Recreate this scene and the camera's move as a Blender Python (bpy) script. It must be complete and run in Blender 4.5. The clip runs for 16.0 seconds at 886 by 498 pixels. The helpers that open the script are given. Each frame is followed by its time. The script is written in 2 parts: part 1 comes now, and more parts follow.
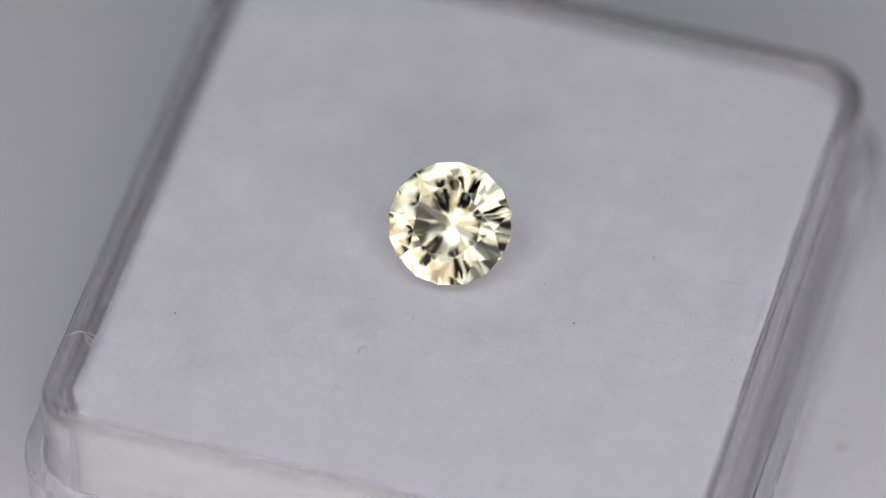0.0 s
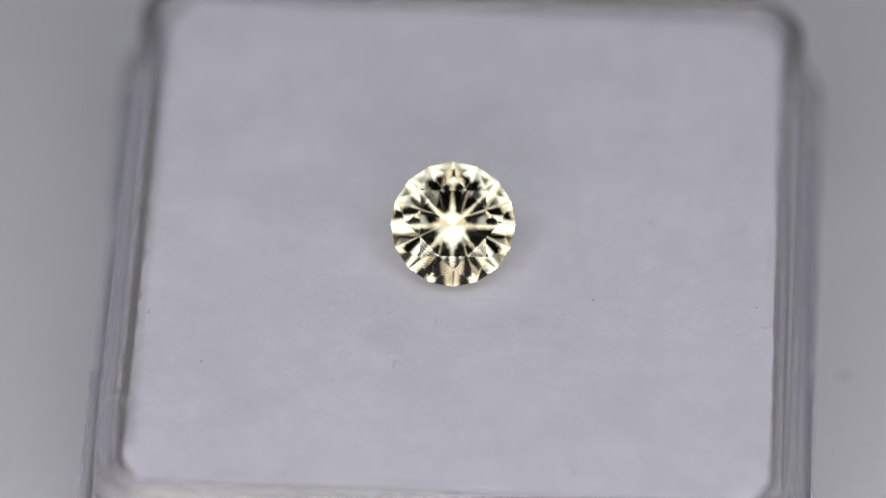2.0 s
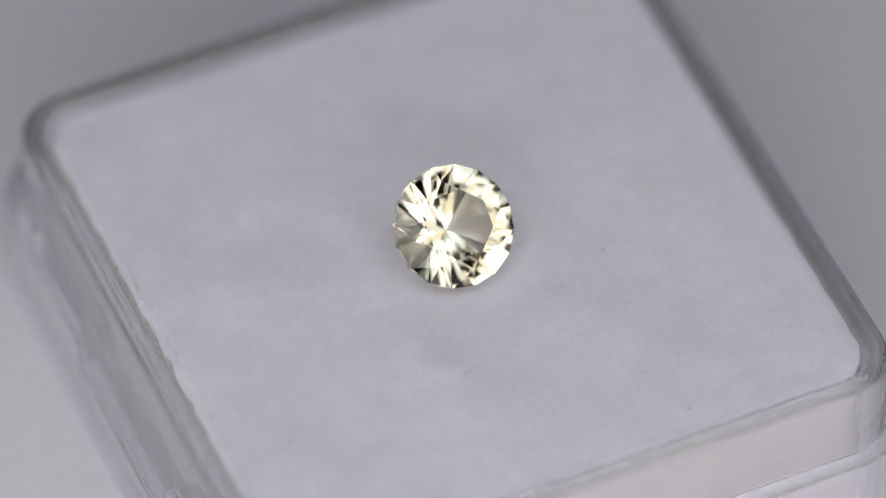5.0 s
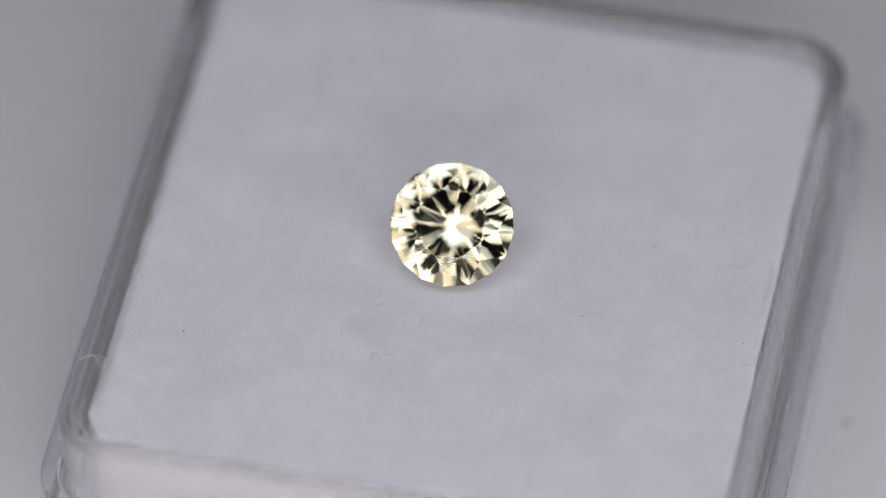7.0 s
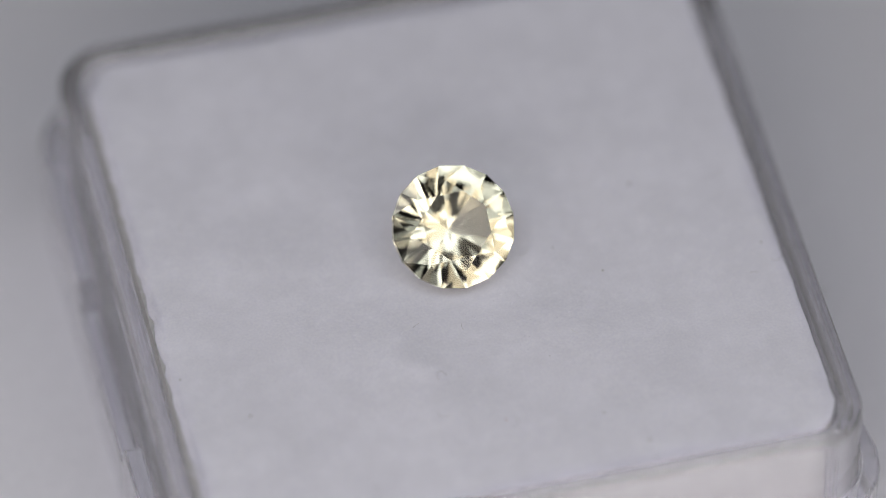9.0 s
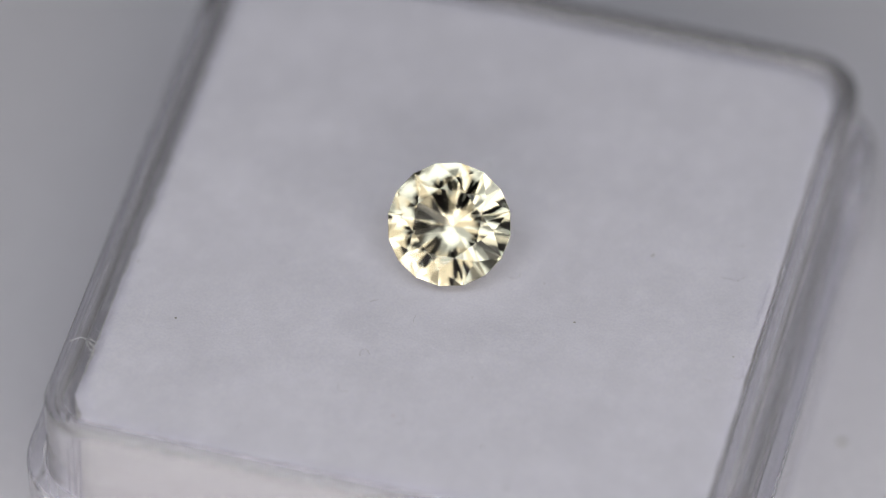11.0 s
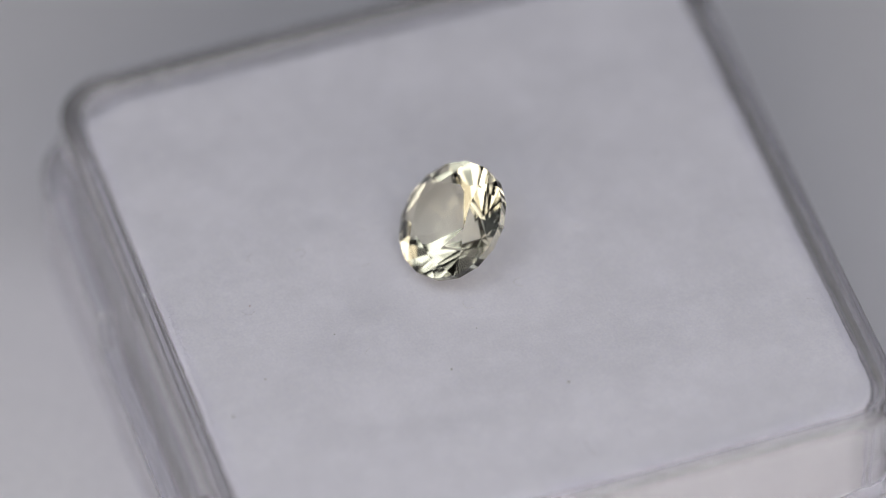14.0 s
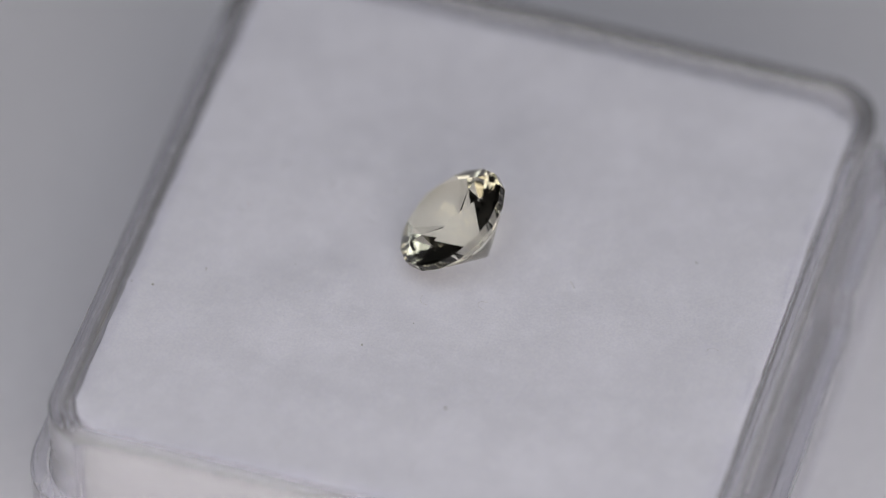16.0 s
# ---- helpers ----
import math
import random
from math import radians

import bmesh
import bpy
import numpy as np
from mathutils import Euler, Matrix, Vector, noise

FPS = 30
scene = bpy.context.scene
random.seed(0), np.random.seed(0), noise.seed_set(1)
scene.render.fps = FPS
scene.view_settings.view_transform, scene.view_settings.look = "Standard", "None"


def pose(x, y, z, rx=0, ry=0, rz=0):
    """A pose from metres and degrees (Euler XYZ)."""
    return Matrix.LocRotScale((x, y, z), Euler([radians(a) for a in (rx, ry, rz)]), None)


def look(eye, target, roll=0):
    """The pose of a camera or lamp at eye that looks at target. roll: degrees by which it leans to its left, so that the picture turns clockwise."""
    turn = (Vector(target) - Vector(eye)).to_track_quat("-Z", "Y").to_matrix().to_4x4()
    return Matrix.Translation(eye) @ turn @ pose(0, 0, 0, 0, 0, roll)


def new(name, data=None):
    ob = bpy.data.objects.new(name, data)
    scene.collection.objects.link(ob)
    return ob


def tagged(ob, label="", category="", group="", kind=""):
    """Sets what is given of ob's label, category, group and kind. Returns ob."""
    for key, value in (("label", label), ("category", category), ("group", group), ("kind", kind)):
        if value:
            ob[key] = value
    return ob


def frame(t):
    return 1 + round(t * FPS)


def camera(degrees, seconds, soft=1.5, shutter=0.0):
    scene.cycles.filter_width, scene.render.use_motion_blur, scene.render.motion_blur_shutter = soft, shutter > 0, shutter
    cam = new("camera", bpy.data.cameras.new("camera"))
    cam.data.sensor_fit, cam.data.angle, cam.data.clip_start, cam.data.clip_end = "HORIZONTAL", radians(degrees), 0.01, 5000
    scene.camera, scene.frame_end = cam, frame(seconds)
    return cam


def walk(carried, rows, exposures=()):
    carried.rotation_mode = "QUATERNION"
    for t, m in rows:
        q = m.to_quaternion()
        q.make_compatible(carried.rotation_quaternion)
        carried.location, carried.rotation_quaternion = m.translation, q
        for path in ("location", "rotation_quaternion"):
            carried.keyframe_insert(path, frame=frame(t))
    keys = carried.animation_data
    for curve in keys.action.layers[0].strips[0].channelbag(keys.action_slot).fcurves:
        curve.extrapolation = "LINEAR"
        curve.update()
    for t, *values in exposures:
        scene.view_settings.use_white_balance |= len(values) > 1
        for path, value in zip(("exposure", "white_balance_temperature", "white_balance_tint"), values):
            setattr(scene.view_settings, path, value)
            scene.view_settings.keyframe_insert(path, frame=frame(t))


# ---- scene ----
U = 2.5e-5                      # working unit: one fortieth of a millimetre
PAD_TOP = 370 * U               # height of the pad's surface
FOOT = -32                      # height of the platter's top, in working units
cam = camera(7.387, 16.0, soft=0.9)
cam.data.dof.use_dof = True
cam.data.dof.focus_distance = 0.3030
cam.data.dof.aperture_fstop = 14.0
EYE = pose(-0.00054, -0.19801, 0.24209, 40.424, 0, 0)
walk(cam, [(0.0, EYE), (16.0, EYE)])

# ---- light: soft lamps round the lens, in a small grey studio ----
world = bpy.data.worlds.new("world")
scene.world = world
world.use_nodes = True
world.node_tree.nodes["Background"].inputs[0].default_value = (0.6, 0.62, 0.66, 1)
world.node_tree.nodes["Background"].inputs[1].default_value = 0.0
scene.view_settings.exposure = 0.0


def softbox(name, eye, target, sx, sy, watts, colour):
    lamp = bpy.data.lights.new(name, "AREA")
    lamp.shape, lamp.size, lamp.size_y = "RECTANGLE", sx, sy
    lamp.energy, lamp.color = watts, colour
    ob = new(name, lamp)
    ob.matrix_world = look(eye, target)
    return ob


# four soft panels in a square ring round the lens
AIM = Vector((0, 0, 0.0115))
LENS = Vector((-0.0005, -0.1995, 0.2437))
LIFT = Vector((0, 0.7613, 0.6485))
SIDE = Vector((1, 0, 0))
softbox("softbox_top", LENS + LIFT * 0.140, AIM, 0.46, 0.186, 0.214, (0.89, 0.95, 1.0))
softbox("softbox_top_core", LENS + LIFT * 0.132, AIM, 0.34, 0.110, 0.134, (0.89, 0.95, 1.0))
softbox("softbox_low", (0.0, -0.148, 0.0843), AIM, 0.28, 0.0806, 0.118, (1.0, 0.96, 0.905))
softbox("softbox_low_core", (0.0, -0.152, 0.084), AIM, 0.19, 0.048, 0.046, (1.0, 0.955, 0.89))
softbox("softbox_west", LENS - SIDE * 0.138, AIM, 0.160, 0.110, 0.064, (1.0, 0.90, 0.76))
softbox("softbox_east", LENS + SIDE * 0.138, AIM, 0.160, 0.110, 0.069, (1.0, 0.90, 0.76))




# ---- materials ----
def material(name):
    m = bpy.data.materials.new(name)
    m.use_nodes = True
    return m, m.node_tree, m.node_tree.nodes["Principled BSDF"]


def noise_tex(tree, scale, detail=4.0, rough=0.55):
    co = tree.nodes.new("ShaderNodeTexCoord")
    n = tree.nodes.new("ShaderNodeTexNoise")
    n.inputs["Scale"].default_value, n.inputs["Detail"].default_value, n.inputs["Roughness"].default_value = scale, detail, rough
    tree.links.new(co.outputs["Object"], n.inputs["Vector"])
    return n.outputs["Fac"]


def ramp(tree, fac, a, b, lo=0.35, hi=0.65):
    r = tree.nodes.new("ShaderNodeValToRGB")
    r.color_ramp.elements[0].position, r.color_ramp.elements[1].position = lo, hi
    r.color_ramp.elements[0].color, r.color_ramp.elements[1].color = (*a, 1), (*b, 1)
    tree.links.new(fac, r.inputs[0])
    return r.outputs[0]


def mix(tree, a, b, f=0.5, mode="MULTIPLY"):
    m = tree.nodes.new("ShaderNodeMix")
    m.data_type, m.blend_type = "RGBA", mode
    m.inputs[0].default_value = f
    tree.links.new(a, m.inputs[6])
    tree.links.new(b, m.inputs[7])
    return m.outputs[2]


def bump(tree, bsdf, height, strength, distance, below=None):
    b = tree.nodes.new("ShaderNodeBump")
    b.inputs["Strength"].default_value, b.inputs["Distance"].default_value = strength, distance
    tree.links.new(height, b.inputs["Height"])
    if below:
        tree.links.new(below, b.inputs["Normal"])
    tree.links.new(b.outputs[0], bsdf.inputs["Normal"])
    return b.outputs[0]


def cloth_material(name, a, b, grain, patch, mottle):
    m, tree, bsdf = material(name)
    g, p, q = noise_tex(tree, grain, 5), noise_tex(tree, patch, 4, 0.6), noise_tex(tree, patch * 3.3, 3)
    wide = ramp(tree, p, [1 - mottle] * 3, (1, 1, 1), 0.38, 0.70)
    fine = ramp(tree, q, [1 - 0.6 * mottle] * 3, (1, 1, 1), 0.42, 0.66)
    col = mix(tree, ramp(tree, g, a, b), mix(tree, wide, fine, 1.0), 1.0)
    tree.links.new(col, bsdf.inputs["Base Color"])
    bsdf.inputs["Roughness"].default_value = 0.95
    bsdf.inputs["Specular IOR Level"].default_value = 0.15
    first = bump(tree, bsdf, p, 0.12, 0.00025)
    bump(tree, bsdf, g, 0.16, 0.00005, first)
    return m


FLOCK = cloth_material("white_flock", (0.85, 0.838, 0.962), (0.91, 0.898, 1.0), 9000, 340, 0.058)
FOAM = cloth_material("foam", (0.48, 0.478, 0.488), (0.60, 0.597, 0.605), 4200, 500, 0.07)
PAPER = cloth_material("white_card", (0.738, 0.727, 0.80), (0.788, 0.777, 0.85), 3000, 60, 0.015)


def wall_material(name, shade):
    m, tree, bsdf = material(name)
    tree.links.new(ramp(tree, noise_tex(tree, 3), shade, [c * 1.2 for c in shade]), bsdf.inputs["Base Color"])
    bsdf.inputs["Roughness"].default_value = 0.9
    return m


WALL = wall_material("dark_wall_paint", (0.09, 0.088, 0.096))
# paler paint for one unseen wall, so the stone picks up grey from it
FILL_WALL = wall_material("grey_fill_wall", (0.30, 0.295, 0.31))


def clear_material(name, colour, ior, rough, scratches, clear=1.0):
    m, tree, bsdf = material(name)
    bsdf.inputs["Base Color"].default_value = (*colour, 1)
    bsdf.inputs["Transmission Weight"].default_value = clear
    bsdf.inputs["IOR"].default_value = ior
    bsdf.inputs["Roughness"].default_value = rough
    if scratches:
        bump(tree, bsdf, noise_tex(tree, 500, 3), scratches, 0.00005)
    return m


ACRYLIC = clear_material("clear_acrylic", (0.945, 0.935, 0.985), 1.49, 0.03, 0.08, 0.86)


def crystal_material(name, colour, ior):
    """A clear tinted crystal: each pass and each inner reflection takes a little of the colour."""
    m, tree, bsdf = material(name)
    glass = tree.nodes.new("ShaderNodeBsdfGlass")
    glass.inputs["Color"].default_value = (*colour, 1)
    glass.inputs["Roughness"].default_value = 0.0
    glass.inputs["IOR"].default_value = ior
    tree.links.new(glass.outputs[0], tree.nodes["Material Output"].inputs["Surface"])
    tree.nodes.remove(bsdf)
    return m


GEM = crystal_material("pale_yellow_crystal", (0.960, 0.946, 0.882), 1.64)


def plain_material(name, colour, rough=0.8):
    m, tree, bsdf = material(name)
    v = noise_tex(tree, 8000)
    tree.links.new(ramp(tree, v, [c * 0.85 for c in colour], colour), bsdf.inputs["Base Color"])
    bsdf.inputs["Roughness"].default_value = rough
    return m


LINT = plain_material("grey_lint", (0.56, 0.55, 0.59))
PALE_LINT = plain_material("pale_lint", (0.73, 0.72, 0.76))
SPECK = plain_material("dark_speck", (0.40, 0.39, 0.39))
WHITE_LINT = plain_material("white_lint", (0.68, 0.68, 0.70))
PALE_SPECK = plain_material("pale_grey_speck", (0.58, 0.57, 0.57))
RED_LINT = plain_material("reddish_lint", (0.45, 0.22, 0.22))


# ---- building helpers ----
def mesh_object(name, verts, faces, mat, parent=None, label="", smooth=False):
    me = bpy.data.meshes.new(name)
    me.from_pydata([tuple(v) for v in verts], [], faces)
    me.materials.append(mat)
    if smooth:
        me.polygons.foreach_set("use_smooth", [True] * len(me.polygons))
    me.update()
    ob = new(name, me)
    if parent:
        ob.parent = parent
    if label:
        ob["label"] = label
    return ob


def fix_normals(ob):
    bm = bmesh.new()
    bm.from_mesh(ob.data)
    bmesh.ops.recalc_face_normals(bm, faces=bm.faces)
    bm.to_mesh(ob.data)
    bm.free()


def outline(half, radius, straight, arc=10):
    """A rounded square: for each point its place, its outward way and its run along the side (None on the corners)."""
    pts = []
    for k in range(4):
        turn = Matrix.Rotation(radians(90 * k), 2)
        for s in straight:
            pts.append((turn @ Vector((s * (half - radius), -half)), turn @ Vector((0, -1)), (s * (half - radius), k)))
        for j in range(1, arc):
            an = radians(-90 + 90 * j / arc)
            way = Vector((math.cos(an), math.sin(an)))
            pts.append((turn @ (Vector((half - radius, radius - half)) + radius * way), turn @ way, (None, k)))
    return pts


# ---- the room, the table and the platter ----
def room():
    def slab(name, x0, x1, y0, y1, z0, z1, mat, label):
        v = [(x, y, z) for x in (x0, x1) for y in (y0, y1) for z in (z0, z1)]
        f = [(0, 1, 3, 2), (4, 6, 7, 5), (0, 4, 5, 1), (2, 3, 7, 6), (0, 2, 6, 4), (1, 5, 7, 3)]
        return tagged(mesh_object(name, v, f, mat, label=label), kind="structure")
    slab("floor", -0.6, 0.6, -0.6, 0.6, -0.05, FOOT * U - 0.012, PAPER, "white matt table surface under the turntable")
    # unseen walls and ceiling, added to darken the stone's facets; west one lightens some
    slab("wall_north", -0.6, 0.6, 0.6, 0.64, -0.05, 0.7, WALL, "unseen matt dark grey wall added round the set")
    slab("wall_south", -0.6, 0.6, -0.64, -0.6, -0.05, 0.7, WALL, "unseen matt dark grey wall added round the set")
    slab("fill_wall_west", -0.64, -0.6, -0.64, 0.64, -0.05, 0.7, FILL_WALL, "unseen pale grey wall added to lighten the stone's reflections")
    slab("wall_east", 0.6, 0.64, -0.64, 0.64, -0.05, 0.7, WALL, "unseen matt dark grey wall added round the set")
    slab("ceiling", -0.64, 0.64, -0.64, 0.64, 0.7, 0.74, WALL, "unseen matt dark grey ceiling added over the set")


def lathe(profile, n):
    verts, faces = [], []
    for r, z in profile:
        for i in range(n):
            an = 2 * math.pi * i / n
            verts.append((r * math.cos(an), r * math.sin(an), z))
    for k in range(len(profile) - 1):
        for i in range(n):
            j = (i + 1) % n
            faces.append((k * n + i, k * n + j, (k + 1) * n + j, (k + 1) * n + i))
    faces.append(tuple(reversed(range(n))))
    faces.append(tuple(range((len(profile) - 1) * n, len(profile) * n)))
    return verts, faces


def speck(name, x, y, z, r, mat, parent, seed):
    """A crumb of dust: a small uneven lump."""
    rnd = random.Random(seed)
    bm = bmesh.new()
    bmesh.ops.create_icosphere(bm, subdivisions=2, radius=r)
    for v in bm.verts:
        v.co *= rnd.uniform(0.75, 1.2)
        v.co.z *= 0.5
    me = bpy.data.meshes.new(name)
    bm.to_mesh(me)
    bm.free()
    me.materials.append(mat)
    ob = new(name, me)
    ob.location = (x, y, z)
    ob.parent = parent
    return ob


def turntable():
    top = new("turntable")
    tagged(top, "white round turntable platter covered in matt card", "turntable")
    v, f = lathe([(0.068, FOOT * U - 0.012), (0.070, FOOT * U - 0.0115), (0.070, FOOT * U - 0.0006), (0.0694, FOOT * U)], 128)
    platter = mesh_object("platter", v, f, PAPER, top)
    fix_normals(platter)
    speck("dust_speck", 708 * U, 83 * U, FOOT * U + 0.00003, 9 * U, PALE_SPECK, top, 3)
    return top


# ---- the clear box ----
BOX_X, BOX_Y = 2 * U, 28 * U


NOTCH = {0: (-203, 257), 2: (-244, 257), 3: (-206, 202)}   # ends of each finger notch along its side


def ledge_drop(s, side):
    """How far the ledge sinks along a side: a finger notch in the middle, or the low hinge side."""
    if s is None:
        return 0.0
    if side == 1:
        return -42 * min(1.0, (505 - abs(s)) / 50)
    lo, hi = NOTCH[side]
    k = min(1.0, max(0.0, (32 - min(s - lo, hi - s)) / 32.0))
    return -72 * (1 - k * k * (3 - 2 * k))


def gem_box():
    box = new("gem_box")
    tagged(box, "clear acrylic gem display box with stepped rim and finger notches", "box")
    straight = sorted([-1, -0.75, -0.5, 0.5, 0.75, 1] + [s * k / 504 for s in (-1, 1) for k in [0.001, 80, 150] + list(range(164, 266, 6))])
    base = outline(611, 100, straight)
    def shell(name, rings, label):
        n, verts, faces = len(base), [], []
        for off, z, follow in rings:
            for p, way, s in base:
                q = p + way * off
                verts.append((q.x * U, q.y * U, (z + 370 + follow * ledge_drop(*s)) * U))
        for k in range(len(rings) - 1):
            for i in range(n):
                j = (i + 1) % n
                faces.append((k * n + i, k * n + j, (k + 1) * n + j, (k + 1) * n + i))
        faces.append(tuple(reversed(range(n))))
        faces.append(tuple(range((len(rings) - 1) * n, len(rings) * n)))
        ob = mesh_object(name, verts, faces, ACRYLIC, box, label)
        fix_normals(ob)
        # acrylic casts no shadow, so the lamps still reach the foam behind it
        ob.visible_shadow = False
        return ob

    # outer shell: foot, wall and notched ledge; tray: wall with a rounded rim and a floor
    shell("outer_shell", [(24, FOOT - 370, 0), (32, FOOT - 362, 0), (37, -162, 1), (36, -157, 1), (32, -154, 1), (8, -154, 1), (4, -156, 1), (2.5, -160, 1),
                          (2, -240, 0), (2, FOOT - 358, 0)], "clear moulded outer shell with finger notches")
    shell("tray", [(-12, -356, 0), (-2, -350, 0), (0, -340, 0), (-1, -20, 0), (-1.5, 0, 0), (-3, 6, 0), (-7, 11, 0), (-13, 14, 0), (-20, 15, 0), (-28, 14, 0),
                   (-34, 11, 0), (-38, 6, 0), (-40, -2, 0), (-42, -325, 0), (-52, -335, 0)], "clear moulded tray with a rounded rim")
    return box


# ---- the pad ----
LINTS = [(-435, -273, 5, 0), (343, 89, 6, 0), (247, -95, 5, 0), (537, -100, 4, 0), (228, -491, 6, 0), (165, -413, 4, 0), (106, -265, 3, 0), (230, -530, 4, 0), (-110, 416, 4, 0), (173, -23, 3, 0), (-537, -163, 4, 0), (-3, -387, 3, 1)]


TUFTS = [(-115, -232, 1.8, 36), (-132, -209, 1.2, 26), (100, -184, 1.8, 36), (123, -169, 1.0, 29), (87, -214, 1.0, 24), (218, -129, 1.2, 41), (-16, 206, 1.0, 36), (67, 329, 1.0, 54), (-297, 54, 0.8, 60), (183, 145, 0.8, 48)]


def pad_height(x, y):
    """Unevenness of the pad's surface, in working units."""
    v = Vector((x / 170.0, y / 170.0, 0.3))
    h = 3.4 * noise.noise(v) + 0.8 * noise.noise(v * 3.7) + 0.3 * noise.noise(v * 11)
    d = math.hypot(x + 9, y + 4)
    h *= 1 - math.exp(-(d / 150.0) ** 2)   # pressed flat under the stone
    for bx, by, high, wide in TUFTS:
        h += high * math.exp(-((x + 2 - bx) ** 2 + (y + 28 - by) ** 2) / wide ** 2)
    return h


def pad():
    base = new("pad")
    tagged(base, "white flocked foam pad filling the clear box", "pad")
    core = [(p, w) for p, w, _ in outline(561, 72, [-1, -0.6, -0.2, 0.2, 0.6, 1], 8)]
    n, verts, faces = len(core), [], []
    for off, z in ((0, 40), (2, 120), (0, 240), (1, 352)):
        for p, w in core:
            q = p + w * off
            verts.append((q.x * U, q.y * U, z * U))
    for k in range(3):
        for i in range(n):
            j = (i + 1) % n
            faces.append((k * n + i, k * n + j, (k + 1) * n + j, (k + 1) * n + i))
    faces.append(tuple(reversed(range(n))))
    faces.append(tuple(range(3 * n, 4 * n)))
    foam = mesh_object("foam_core", verts, faces, FOAM, base, "off-white open-celled foam")
    fix_normals(foam)
    # flock sheet: concentric rounded squares with an uneven top and a soft edge
    verts, faces = [], []
    steps = [k / 84 for k in range(4, 80)] + [0.955, 0.962, 0.969, 0.976, 0.982, 0.988, 0.993, 0.997, 1.0]
    side = [i / 24 - 1 for i in range(49)]
    for s in steps:
        for p, w, _ in outline(566 * s, max(74 * s, 1), side, 8):
            x, y = p.x, p.y
            edge = max(0.0, (s - 0.955) / 0.045)
            slack = 1.0 if w.x < -0.7 else 0.35
            z = pad_height(x, y) * (1 - edge) - 13 * slack * edge ** 2.5
            if s > 0.9:
                fray = 1.5 * noise.noise(Vector((x / 60, y / 60, 4))) + 2 * noise.noise(Vector((x / 16, y / 16, 8)))
                if w.x < -0.7:
                    fray = 2.2 * fray - 8
                fray *= (s - 0.9) / 0.1
                x, y = x + fray * w.x, y + fray * w.y
            verts.append((x * U, y * U, (370 + z) * U))
    n = len(verts) // len(steps)
    for p in range(n):
        v = verts[(len(steps) - 1) * n + p]
        verts.append((v[0], v[1], 353 * U))
    for k in range(len(steps)):
        for i in range(n):
            j = (i + 1) % n
            faces.append((k * n + i, k * n + j, (k + 1) * n + j, (k + 1) * n + i))
    faces.append(tuple(reversed(range(n))))
    faces.append(tuple(range(len(steps) * n, (len(steps) + 1) * n)))
    sheet = mesh_object("flock_sheet", verts, faces, FLOCK, base, "soft white flocked sheet", smooth=True)
    fix_normals(sheet)
    # loose pile, thicker along the cut edge
    rnd = random.Random(5)
    verts, faces = [], []

    def strand(x, y, ln, rise, wide):
        an = rnd.uniform(0, 2 * math.pi)
        dx, dy = math.cos(an), math.sin(an)
        z = 370 + pad_height(x, y) - 1
        bend = rnd.uniform(-0.8, 0.8)
        b = len(verts)
        for k, t in enumerate((0, 0.5, 1)):
            cx, cy, cz = x + dx * ln * t - dy * bend * ln * t * t, y + dy * ln * t + dx * bend * ln * t * t, z + rise * math.sin(t * 2.2)
            w = wide * (1 - 0.6 * t)
            verts.append(((cx - dy * w) * U, (cy + dx * w) * U, cz * U))
            verts.append(((cx + dy * w) * U, (cy - dx * w) * U, cz * U))
        faces.extend([(b, b + 1, b + 3, b + 2), (b + 2, b + 3, b + 5, b + 4)])

    for _ in range(14000):
        strand(rnd.uniform(-555, 555), rnd.uniform(-555, 555), rnd.uniform(6, 16), rnd.uniform(0.5, 2.5), rnd.uniform(0.3, 0.6))
    rim = outline(552, 68, [i / 300 - 1 for i in range(601)], 30)
    for p, w, _ in rim:
        if noise.noise(Vector((p.x / 60, p.y / 60, 9))) > -0.15:
            for _ in range(3):
                back = rnd.uniform(-9, 5) - (8 if w.x < -0.7 else 0)
                strand(p.x + back * w.x, p.y + back * w.y, rnd.uniform(6, 14), rnd.uniform(0, 2), rnd.uniform(0.3, 0.6))
    pile = mesh_object("flock_nap", verts, faces, FLOCK, base, "loose white fibres of the flock")
    pile["kind"] = "stuff"
    for k, (x, y, r, pale) in enumerate(LINTS):
        x, y = x - 2, y - 28
        speck("dust_speck", x * U, (y) * U, (371 + pad_height(x, y)) * U, 0.40 * r * U, RED_LINT if pale else SPECK, base, k)
    return base


def fibre(x, y, pts, mat, parent, wide=1.1):
    """A stray fibre lying on the pad: a thin round thread along a few bends."""
    cu = bpy.data.curves.new("stray_fibre", "CURVE")
    cu.dimensions, cu.bevel_depth, cu.bevel_resolution, cu.resolution_u = "3D", 0.34 * wide * U, 1, 6
    sp = cu.splines.new("BEZIER")
    sp.bezier_points.add(len(pts) - 1)
    for b, (px, py) in zip(sp.bezier_points, pts):
        b.co = (px * U, py * U, (pad_height(x + px, y + py) + 1.5) * U)
        b.handle_left_type = b.handle_right_type = "AUTO"
    cu.materials.append(mat)
    ob = new("stray_fibre", cu)
    ob.location = (x * U, y * U, 370 * U)
    ob.parent = parent
    return ob


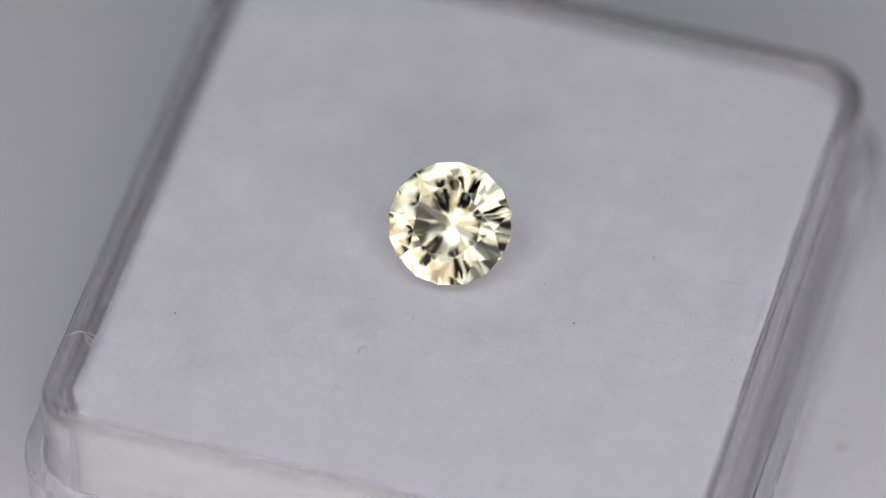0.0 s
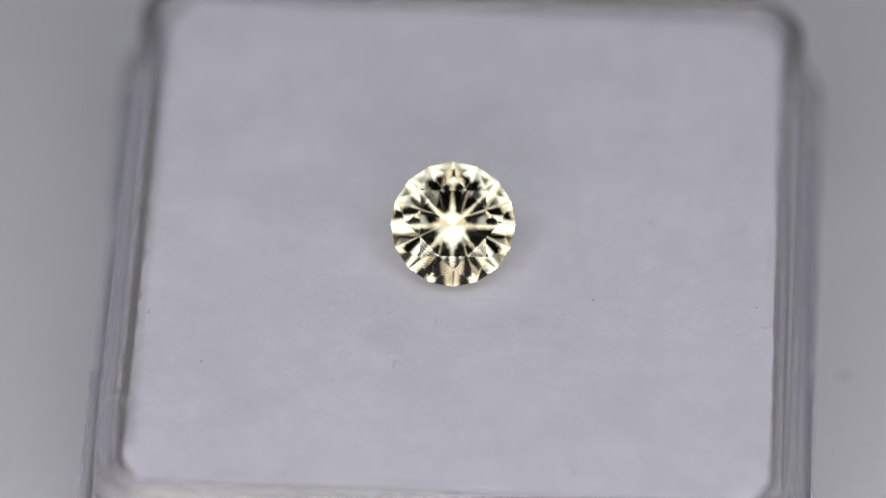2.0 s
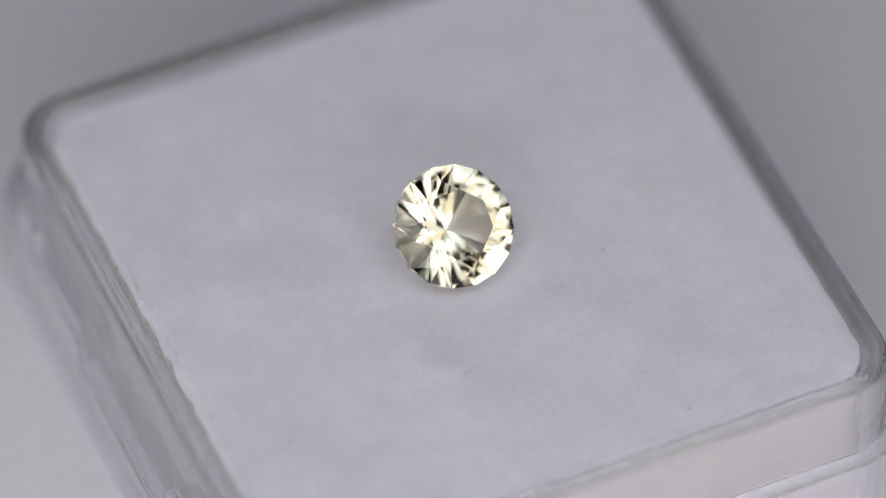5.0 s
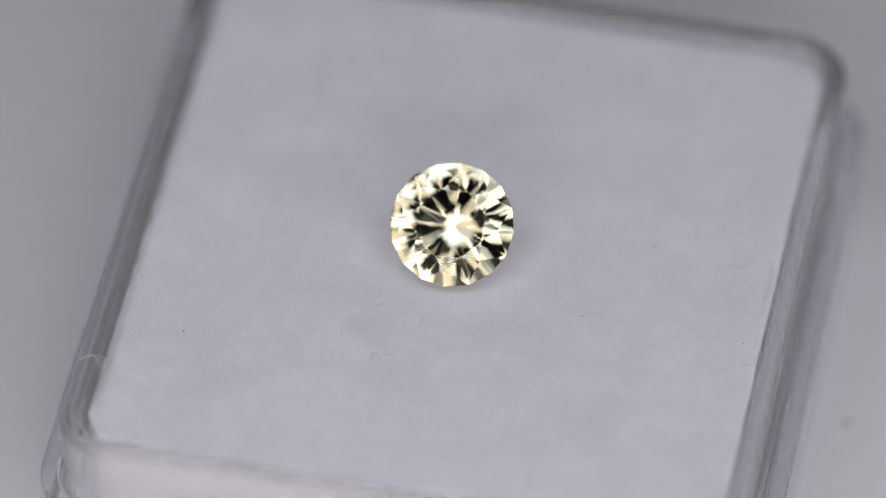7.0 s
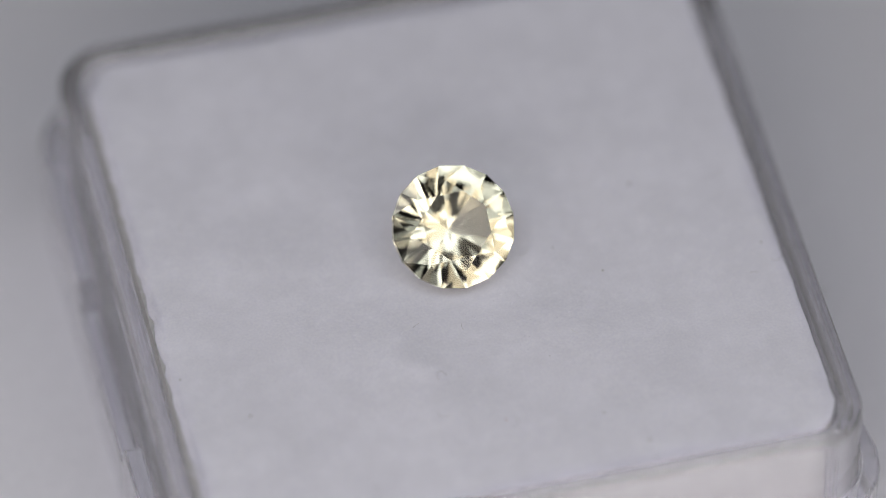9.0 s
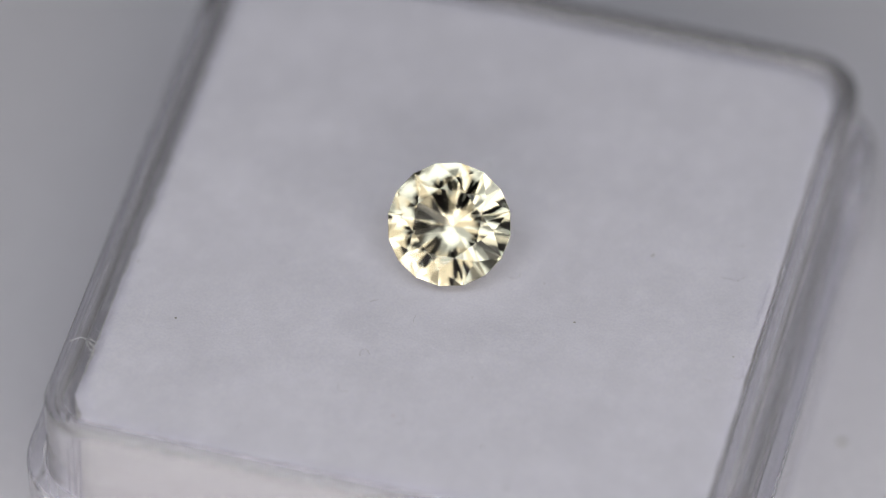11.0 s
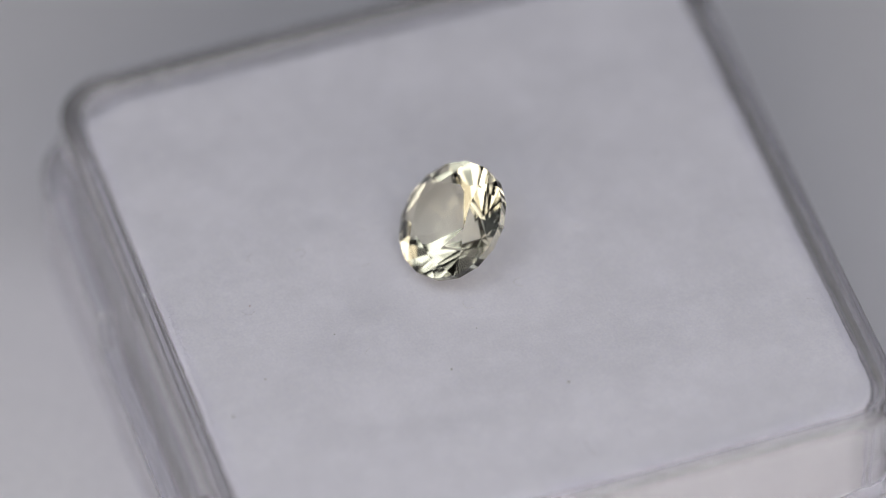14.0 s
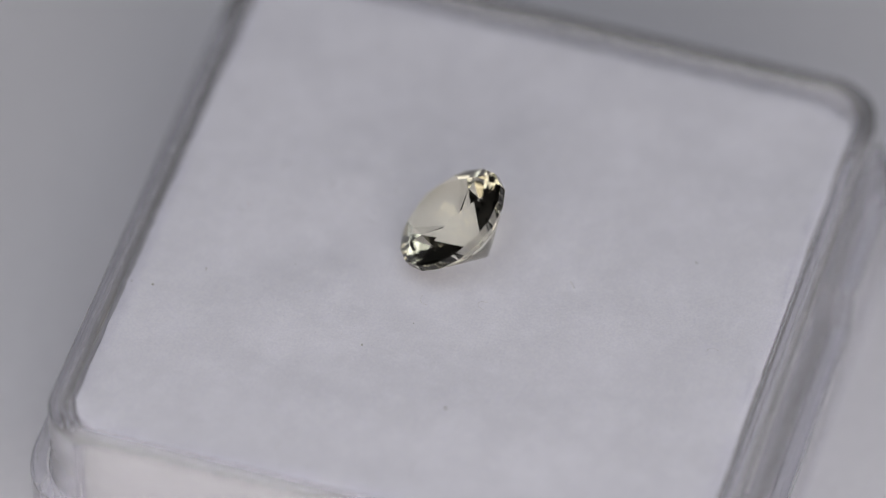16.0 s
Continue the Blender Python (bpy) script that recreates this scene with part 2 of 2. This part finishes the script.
def fibres(base):
    hook = [(-12, -8), (-4, 6), (6, 8), (12, -10)]
    arc = [(-6, 14), (-12, 4), (-9, -8), (2, -14)]
    bent = [(-26, 8), (-6, -2), (8, -8), (26, -2)]
    tick = [(-8, -4), (0, 2), (9, 6)]
    for x, y, kind, turn, mat, wide in [(-92, -264, hook, 30, LINT, 1.2), (-104, -349, arc, 50, LINT, 1.1), (506, -165, tick, -40, LINT, 1.2), (554, -136, arc, 90, LINT, 1.1),
                                  (493, 76, bent, 26, LINT, 1.0), (490, 153, tick, -15, LINT, 1.0), (-258, -482, tick, 40, LINT, 1.2), (7, -393, arc, 150, LINT, 1.0),
                                  (117, -18, arc, 110, PALE_LINT, 1.3), (99, 80, hook, 180, PALE_LINT, 1.3), (82, 499, arc, 0, LINT, 0.9), (-379, -524, arc, 30, LINT, 1.0),
                                  (302, 557, tick, 30, LINT, 1.1), (-456, 175, arc, -20, PALE_LINT, 1.2), (7, 219, tick, 10, PALE_LINT, 2.5), (-107, -144, tick, 0, LINT, 1.1),
                                  (-27, -164, tick, 60, LINT, 1.0), (163, -223, tick, 100, PALE_LINT, 1.0)]:
        r = Matrix.Rotation(radians(turn), 2) * 0.8
        fibre(x - 2, y - 28, [tuple(r @ Vector(p)) for p in kind], mat, base, wide)


def thread(name, pts, mat, parent, wide):
    """A thin round thread through a few points, in working units from the box's foot."""
    cu = bpy.data.curves.new(name, "CURVE")
    cu.dimensions, cu.bevel_depth, cu.bevel_resolution, cu.resolution_u = "3D", wide * U, 1, 6
    sp = cu.splines.new("BEZIER")
    sp.bezier_points.add(len(pts) - 1)
    for b, (x, y, z) in zip(sp.bezier_points, pts):
        b.co = (x * U, y * U, z * U)
        b.handle_left_type = b.handle_right_type = "AUTO"
    cu.materials.append(mat)
    ob = new(name, cu)
    ob.parent = parent
    return ob


def rim_marks(box):
    """A pale hair and two dark ones caught on the tray's rim."""
    thread("caught_hair", [(-599, -414, 384), (-589, -406, 386), (-577, -400, 386), (-565, -408, 384)], WHITE_LINT, box, 0.55)
    thread("caught_hair", [(-568, -516, 384), (-567, -508, 386), (-569, -500, 385)], LINT, box, 0.9)
    thread("caught_hair", [(-80, -587, 386), (-76, -588, 387), (-72, -587, 386)], LINT, box, 1.3)
    rnd = random.Random(17)
    for k in range(9):
        x, y = -560 + rnd.uniform(-2, 3), -408 + rnd.uniform(-16, 16)
        thread("caught_hair", [(x + 8, y, 371), (x, y + rnd.uniform(-4, 4), 376), (x - rnd.uniform(5, 12), y + rnd.uniform(-7, 7), 385)], WHITE_LINT, box, 0.4)


# ---- the stone ----
GEM_TILT, GEM_AZIMUTH, GEM_PHASE = 37.8, 4.0, -1.3


def gemstone():
    """A round brilliant: table, star, kite and girdle facets above, mains and halves below. Girdle plane at z = 0."""
    r, table, crown, girdle, pav = 110.8, 0.568, 0.164, 0.064, 0.474
    rt, zc, zg, zp = r * table, r * 2 * crown, r * girdle, -r * 2 * pav
    ring = lambda rad, z, n, off: [(rad * math.cos(2 * math.pi * (i + off) / n), rad * math.sin(2 * math.pi * (i + off) / n), z) for i in range(n)]
    tab = ring(rt, zc, 8, 0)
    # star tips lie on the kite planes through the table's corner and the girdle's tip
    k = 0.52
    slope = (zc - zg) / (r - rt)
    rs = rt * math.cos(math.pi / 8) + (r - rt) * k
    zs = zg + slope * (r - rs * math.cos(math.pi / 8))
    star = ring(rs, zs, 8, 0.5)
    top = ring(r, zg, 16, 0)
    low = ring(r, -zg, 16, 0)
    rl = r * 0.18
    pslope = (-zg - zp) / r
    lower = [(x, y, -zg - pslope * (r - rl * math.cos(math.pi / 8))) for x, y, _ in ring(rl, 0, 8, 0.5)]
    verts = tab + star + top + low + lower + [(0, 0, zp)]
    T, S, G, L, P, C = 0, 8, 16, 32, 48, 56
    faces = [tuple(range(8))]
    for i in range(8):
        j = (i + 1) % 8
        faces.append((T + i, S + i, T + j))
        faces.append((T + i, S + (i - 1) % 8, G + 2 * i, S + i))
        faces.append((S + i, G + 2 * i, G + 2 * i + 1))
        faces.append((S + i, G + 2 * i + 1, G + (2 * i + 2) % 16))
        faces.append((L + 2 * i, P + i, L + 2 * i + 1))
        faces.append((L + 2 * i + 1, P + i, L + (2 * i + 2) % 16))
        faces.append((L + 2 * i, P + (i - 1) % 8, C, P + i))
    for i in range(16):
        j = (i + 1) % 16
        faces.append((G + i, L + i, L + j, G + j))
    m = pose(0, 0, 0, 0, 0, 22.5 + GEM_PHASE)
    verts = [m @ (Vector(v) * U) for v in verts]
    ob = new("gemstone")
    bands = {"table": faces[:1], "crown": [], "pavilion": [], "girdle": faces[57:]}
    for i in range(8):
        seven = faces[1 + 7 * i:8 + 7 * i]
        bands["crown"] += seven[:4]
        bands["pavilion"] += seven[4:]
    middle = Vector((0, 0, -30 * U))
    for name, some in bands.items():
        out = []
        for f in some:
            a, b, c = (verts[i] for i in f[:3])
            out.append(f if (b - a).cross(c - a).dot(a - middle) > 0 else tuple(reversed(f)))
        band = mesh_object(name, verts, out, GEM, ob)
        band.visible_shadow = name in ("crown", "girdle")   # table and pavilion shadows are off, to thin the stone's shade on the pad
    tagged(ob, "pale yellow round brilliant cut gemstone lying tilted on white flock", "gemstone")
    return ob


# ---- what turns ----
ANGLES = [(0, -16.43), (0.1, -17.9), (0.5, -10.17), (1, -0.86), (1.43, 7.1), (1.5, 6.21), (2, -2.95), (2.5, -12.0), (2.7, -15.6), (3, -10.2), (3.5, -0.94), (4, 8.21),
          (4.2, 11.9), (4.93, 25.3), (6.5, -2.96), (7, -11.81), (7.3, -17.2), (7.5, -13.8), (8, -4.76), (8.5, 4.61), (9, 13.7), (9.2, 17.0), (9.27, 17.4), (11.5, -24.83),
          (12, -34.07), (12.5, -43.46), (13, -52.72), (13.5, -61.77), (14, -71.2), (14.5, -79.9), (15, -88.79), (15.5, -98.0), (16, -107.41)]
DRIFT = [(0, -0.8, 2.2), (0.5, 2.3, 0.1), (1, 1.1, 2.3), (1.5, 1, 1.4), (2, 2.4, 2.4), (2.5, 0.9, 2.9), (3, -2.8, -0.8), (3.5, -3, -1), (4, -4.6, -0.9), (6.5, 5, -0.4), (7, 2.1, 0.4),
         (7.5, 3.1, -2.8), (8, 1.4, -0.1), (8.5, 2.2, -1.4), (9, 0.3, -2.3), (11.5, -3, 1.2), (12, -5.4, 0.3), (12.5, -6.2, -0.9), (13, -2.2, -1), (13.5, 1, -0.1), (14, 3.7, 0.6),
         (14.5, -0.7, -1.3), (15, 1, 0.4), (15.5, 1, -0.4), (16, 0.2, -1.1)]


def turn_at(t):
    a = np.interp(t, [r[0] for r in ANGLES], [r[1] for r in ANGLES])
    x = np.interp(t, [r[0] for r in DRIFT], [r[1] for r in DRIFT])
    y = np.interp(t, [r[0] for r in DRIFT], [r[2] for r in DRIFT])
    return pose(x * U, y * U, 0, 0, 0, a)


def motions():
    times = [k / 10 for k in range(161)]
    still = {
        TURNTABLE: pose(0, 0, 0),
        BOX: pose(BOX_X, BOX_Y, 0),
        PAD: pose(BOX_X, BOX_Y, 0),
        STONE: pose(-6 * U, -7 * U, PAD_TOP + 87.3 * U) @ pose(0, 0, 0, 0, 0, GEM_AZIMUTH) @ pose(0, 0, 0, GEM_TILT, 0, 0),
    }
    for thing, rest in still.items():
        walk(thing, [(t, turn_at(t) @ rest) for t in times])


room()
TURNTABLE = turntable()
BOX = gem_box()
PAD = pad()
fibres(PAD)
rim_marks(BOX)
STONE = gemstone()
motions()
